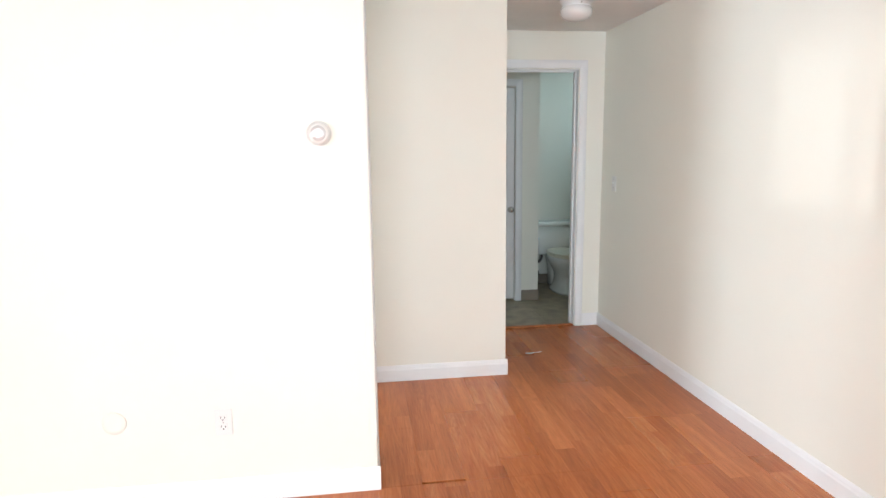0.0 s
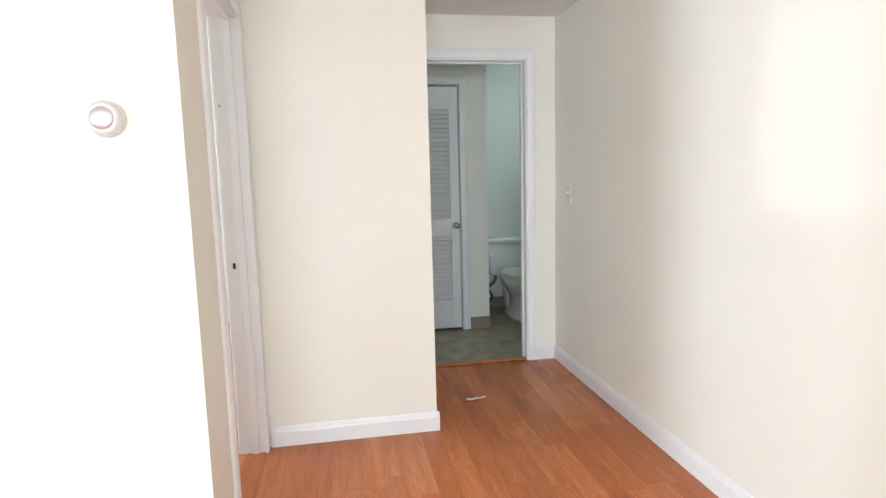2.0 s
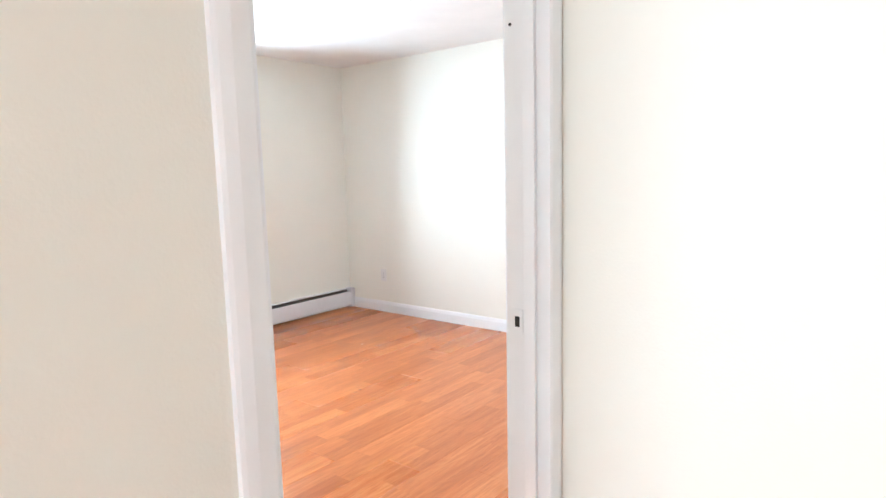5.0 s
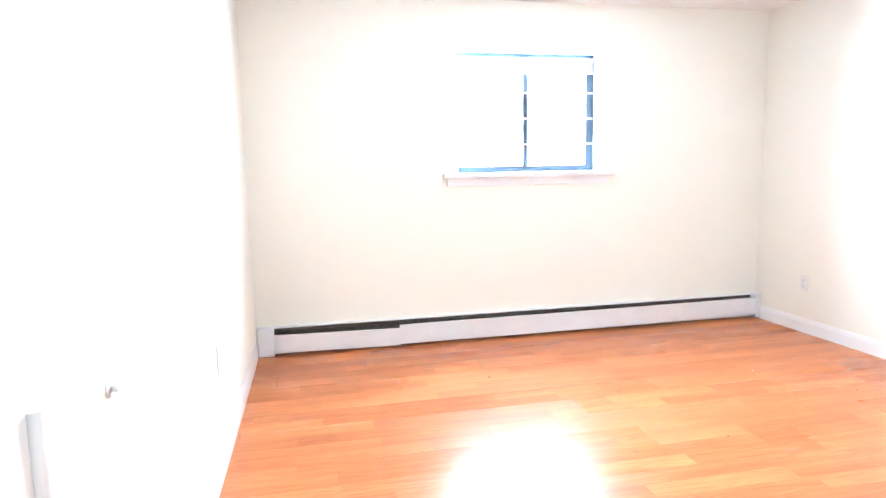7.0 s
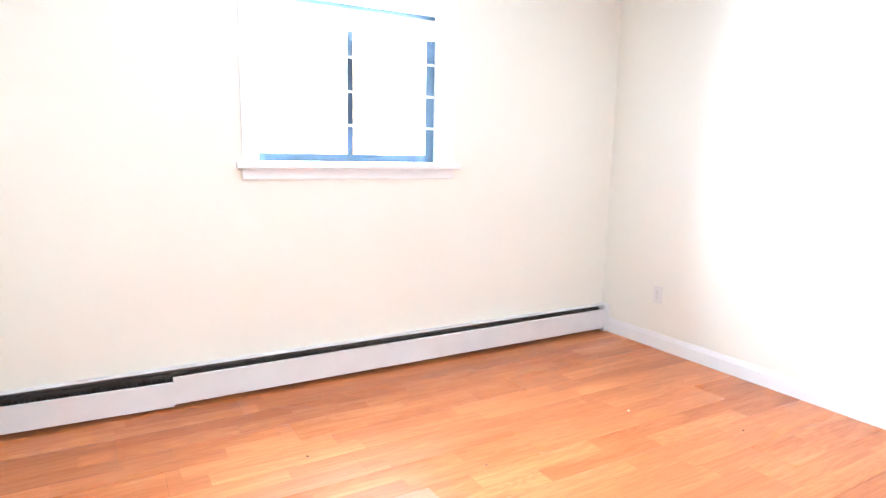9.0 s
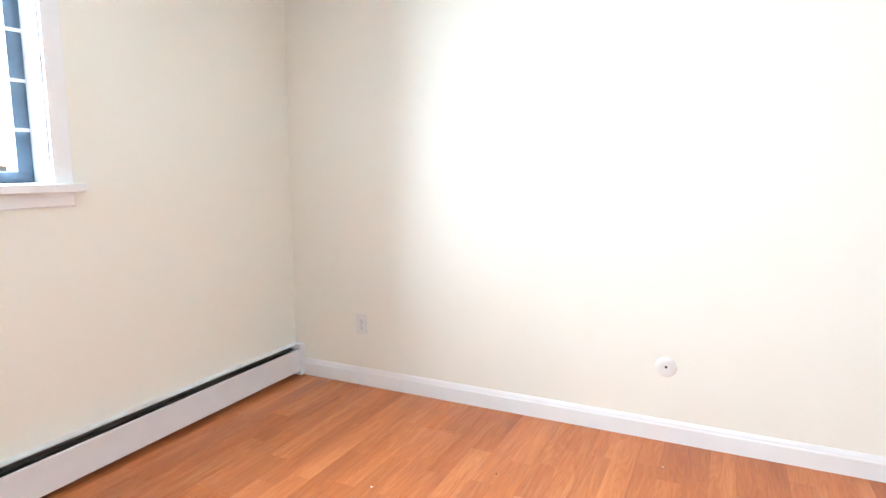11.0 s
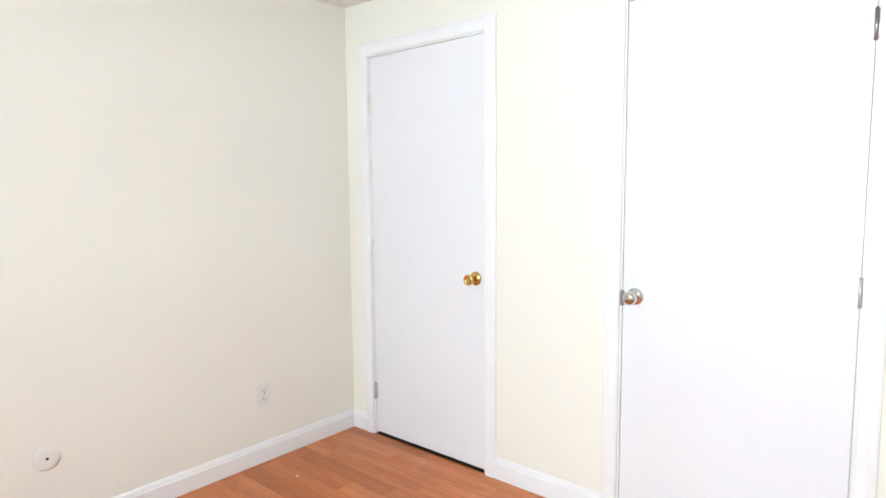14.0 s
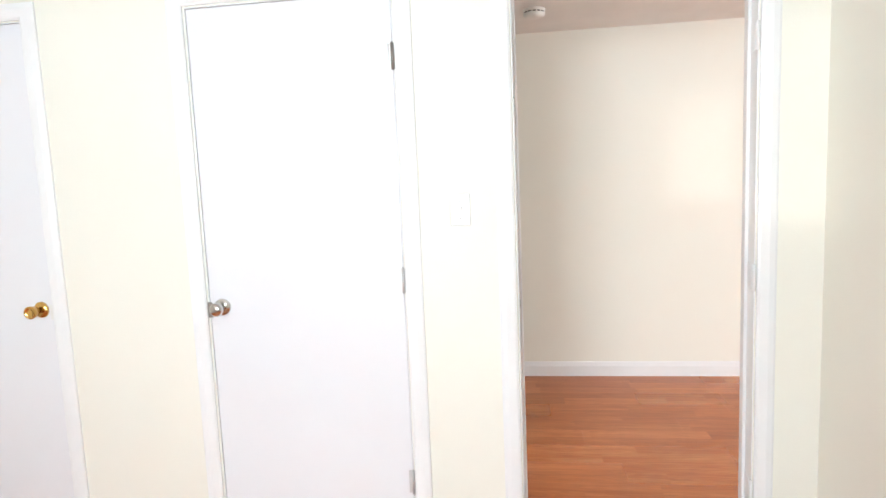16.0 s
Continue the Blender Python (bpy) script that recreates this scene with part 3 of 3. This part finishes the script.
part("dial_face", lathe([(.029, -.040), (.029, -.0435), (.027, -.0455), (.012, -.047), (.003, -.0472)], 'y', 40), M_SILVER, th, "silver dial face")

crack = tagged(mesh_object("plaster_crack", tube([(-.045 + .006 * math.sin(k * 1.7) + .0009 * k, Y1 - .0004, 1.25 - k * .045) for k in range(24)], .0008, 6), M_WALL),
               "fine raised plaster crack along the wall corner", "crack")

# ceiling light in the hall
cl = thing("ceiling_light", "white ceiling light with a frosted glass bowl", "ceiling light", (1.285, 4.35, H))
part("base", lathe([(.098, 0), (.100, -.012), (.092, -.02), (.085, -.022), (.085, -.043), (.080, -.045)], 'z', 40), M_TRIM, cl)
part("globe", lathe([(.078, -.040), (.090, -.050), (.096, -.066), (.092, -.086), (.078, -.104), (.050, -.117), (.020, -.122), (.003, -.123)], 'z', 40), M_GLASSY, cl, "frosted glass bowl")
part("screw", lathe([(.004, 0), (.004, -.006)], 'y', 10, (0, -.083, -.032)), M_STEEL, cl)
sd = thing("smoke_detector", "white round smoke detector with dark vents", "smoke detector", (1.31, 4.14, H))
part("housing", lathe([(.062, 0), (.062, -.012), (.055, -.014), (.055, -.020), (.060, -.022), (.058, -.036), (.045, -.043), (.003, -.045)], 'z', 40), M_PLASTIC, sd)
for k in range(14):
    a = 2 * math.pi * k / 14
    bm = boxes(((-.008, -.001, -.0205), (.008, .001, -.0145)))
    bmesh.ops.transform(bm, matrix=pose(.0555 * math.cos(a), .0555 * math.sin(a), 0, 0, 0, math.degrees(a) + 90), verts=bm.verts)
    part("vent", bm, M_DARK, sd)

# ---- toilet ----
to = thing("toilet", "white porcelain toilet with a cream seat", "toilet", (1.985, 6.86, 0))


def loft(sections, seg=28):
    """Ellipse-like rings: (centre y, z, half width, half length, squareness)."""
    bm = bmesh.new()
    rings = []
    for cy, z, hw, hl, sq in sections:
        ring = []
        for k in range(seg):
            a = 2 * math.pi * k / seg
            c, s = math.cos(a), math.sin(a)
            ring.append(bm.verts.new((hw * math.copysign(abs(c) ** sq, c), cy + hl * math.copysign(abs(s) ** sq, s), z)))
        rings.append(ring)
    for p, q in zip(rings, rings[1:]):
        for k in range(seg):
            bm.faces.new((p[k], p[(k + 1) % seg], q[(k + 1) % seg], q[k])).smooth = True
    bm.faces.new(rings[0][::-1])
    bm.faces.new(rings[-1])
    bmesh.ops.recalc_face_normals(bm, faces=bm.faces)
    return bm


part("tank", loft([(-.105, .345, .205, .078, .4), (-.105, .36, .218, .085, .32), (-.105, .50, .243, .095, .28), (-.105, .645, .256, .1, .25)]), M_PORCELAIN, to)
part("tank_lid", loft([(-.105, .645, .266, .108, .25), (-.105, .672, .27, .112, .25), (-.105, .684, .262, .105, .28), (-.105, .688, .24, .09, .3)]), M_PORCELAIN, to)
part("bowl", loft([(-.37, 0, .118, .235, .8), (-.37, .022, .116, .232, .8), (-.36, .05, .09, .19, .85), (-.35, .12, .074, .165, .9), (-.36, .19, .082, .18, .9), (-.39, .26, .128, .225, .95), (-.415, .32, .166, .255, .95),
     (-.42, .36, .178, .262, .95), (-.42, .378, .178, .262, .95)]), M_PORCELAIN, to)
part("pedestal_back", loft([(-.16, .02, .085, .10, .5), (-.16, .20, .085, .10, .5), (-.17, .344, .12, .11, .5)]), M_PORCELAIN, to)
part("seat", loft([(-.43, .379, .178, .255, .95), (-.43, .392, .183, .262, .95), (-.43, .398, .178, .255, .95)]), M_SEAT, to, "cream toilet seat")
part("lid", loft([(-.43, .400, .177, .254, .95), (-.43, .410, .181, .258, .95), (-.43, .418, .165, .24, .95)]), M_SEAT, to, "cream toilet lid")
part("supply_hose", tube([(-.155, -.12, .345), (-.155, -.13, .31), (-.175, -.14, .275), (-.215, -.14, .25), (-.235, -.13, .215), (-.215, -.12, .18), (-.19, -.11, .15), (-.185, -.10, .115), (-.205, -.07, .085), (-.24, -.03, .075), (-.24, -.005, .075)], .013), M_HOSE, to, "dark supply hose")
part("shut_off_valve", lathe([(.018, 0), (.022, -.012), (.022, -.026), (.015, -.036)], 'y', 16, (-.24, -.002, .075)), M_HOSE, to)
cloth = bmesh.new()
bmesh.ops.create_grid(cloth, x_segments=12, y_segments=10, size=.5)
for v in cloth.verts:
    u, w = v.co.x, v.co.y
    v.co = Vector((1.722 + u * .11, 6.700 + .018 * math.sin(9 * u + 4 * w) + w * .1, .575 + .03 * math.cos(7 * w) - abs(u) * .05 + w * .012))
blue = mesh_object("blue_cloth", cloth, M_BLUE)
sol = blue.modifiers.new("thickness", 'SOLIDIFY')
sol.thickness = .004
tagged(blue, "crumpled bright blue cloth hanging beside the toilet tank", "cloth")

# ---- floor litter ----
paper = bmesh.new()
rng = random.Random(4)
pts = [(-.062, .0), (-.05, .016), (-.028, .004), (.0, .01), (.03, .004), (.058, .012), (.06, -.004), (.03, -.010), (.002, -.004), (-.03, -.012), (-.052, -.006)]
vs = [paper.verts.new((x, y * 1.5, .005 + rng.random() * .006)) for x, y in pts]
ret = bmesh.ops.extrude_face_region(paper, geom=[paper.faces.new(vs)])
for g in ret["geom"]:
    if isinstance(g, bmesh.types.BMVert):
        g.co.z += .0012
bmesh.ops.recalc_face_normals(paper, faces=paper.faces)
pp = tagged(mesh_object("paper_scrap", paper, M_PAPER), "torn strip of white paper lying on the floor", "paper scrap")
pp.matrix_world = pose(1.139, 4.655, 0, 0, 0, 8)


def crumb(x, y, r, material, name, label):
    bm = bmesh.new()
    bmesh.ops.create_icosphere(bm, subdivisions=1, radius=r)
    for v in bm.verts:
        v.co *= rng.uniform(.6, 1.2)
        v.co.z = max(v.co.z * .5, -r * .3)
    ob = tagged(mesh_object(name, bm, material), label, "debris", "specks on the floor")
    ob.location = (x, y, r * .3)


for x, y, d in ((-1.35, 6.45, 0), (-1.0, 6.55, 1), (-.62, 6.3, 0), (-.55, 6.05, 1), (-.7, 6.75, 0), (-2.6, 6.1, 0), (-2.5, 5.2, 1), (-.95, 6.2, 1), (-2.2, 6.4, 1), (-1.6, 6.75, 0), (-2.9, 4.6, 1), (-1.9, 5.4, 1)):
    crumb(x, y, .006, M_DARK if d else M_PAPER, "floor_speck", "tiny dark crumb on the floor" if d else "tiny white crumb on the floor")

# ---- outside ----
structure("ground", boxes(((-400, -400, -.75), (400, 400, -.55))), M_OUT, "pale ground outside the windows", "ground")
structure("floor_slab", boxes(((XO, YS - T, -.5), (XR + 1.3, YN + T + .1, -.012))), M_GROUT, "dark subfloor under the laminate", "floor")

# ---- laminate floor ----
fl = tagged(new("floor"), "orange oak laminate floor with long boards", "floor", kind="structure")


def plank(x0, x1, y0, y1, parent, name, material, z, bev):
    b = bev
    v = [(x0, y0, z - .011), (x1, y0, z - .011), (x1, y1, z - .011), (x0, y1, z - .011),
         (x0, y0, z - b), (x1, y0, z - b), (x1, y1, z - b), (x0, y1, z - b),
         (x0 + b, y0 + b, z), (x1 - b, y0 + b, z), (x1 - b, y1 - b, z), (x0 + b, y1 - b, z)]
    f = [(3, 2, 1, 0), (8, 9, 10, 11)]
    for k in range(4):
        j = (k + 1) % 4
        f += [(k, j, j + 4, k + 4), (k + 4, j + 4, j + 8, k + 8)]
    me = bpy.data.meshes.new(name)
    me.from_pydata(v, [], f)
    me.materials.append(material)
    ob = new(name, me)
    ob.parent = parent
    return ob


def lay(x0, x1, y0, y1, phase):
    """Boards 0.19 m wide along y over a rectangle of the plan."""
    w, ln, gap = .19, 1.21, .00012
    k0 = math.floor(x0 / w)
    x = k0 * w
    k = k0
    while x < x1:
        a, b = max(x, x0), min(x + w, x1)
        off = (k * .437 + phase) % 1.0 * ln
        y = y0 - off
        while y < y1:
            c, d = max(y, y0), min(y + ln, y1)
            if b - a > .012 and d - c > .03:
                plank(a + gap, b - gap, c + gap, d - gap, fl, "plank", M_FLOOR, rng.uniform(-.0002, .0), .0005)
            y += ln
        x += w
        k += 1


lay(XW, XD, YL, YN, .3)
lay(XD, 0, OA, OB, .3)
lay(XW, XR, YS, Y1, .1)
lay(0, XR, Y1, YP, .55)
lay(XP, XR, YP, YB, .55)
lay(0, XP - .1, YP + .1, YB, .2)

# ---- bathroom tiles ----
bf = tagged(new("floor_bathroom"), "olive grey vinyl tile floor", "floor", kind="structure")
for i in range(7):
    for j in range(6):
        x0, y0 = XP + i * .305, YB + .03 + j * .305
        x1, y1 = min(x0 + .305, 2.8), min(y0 + .305, YT)
        if x1 - x0 > .02 and y1 - y0 > .02:
            plank(x0 + .0003, x1 - .0003, y0 + .0003, y1 - .0003, bf, "tile", M_TILE, -.001, .0005)
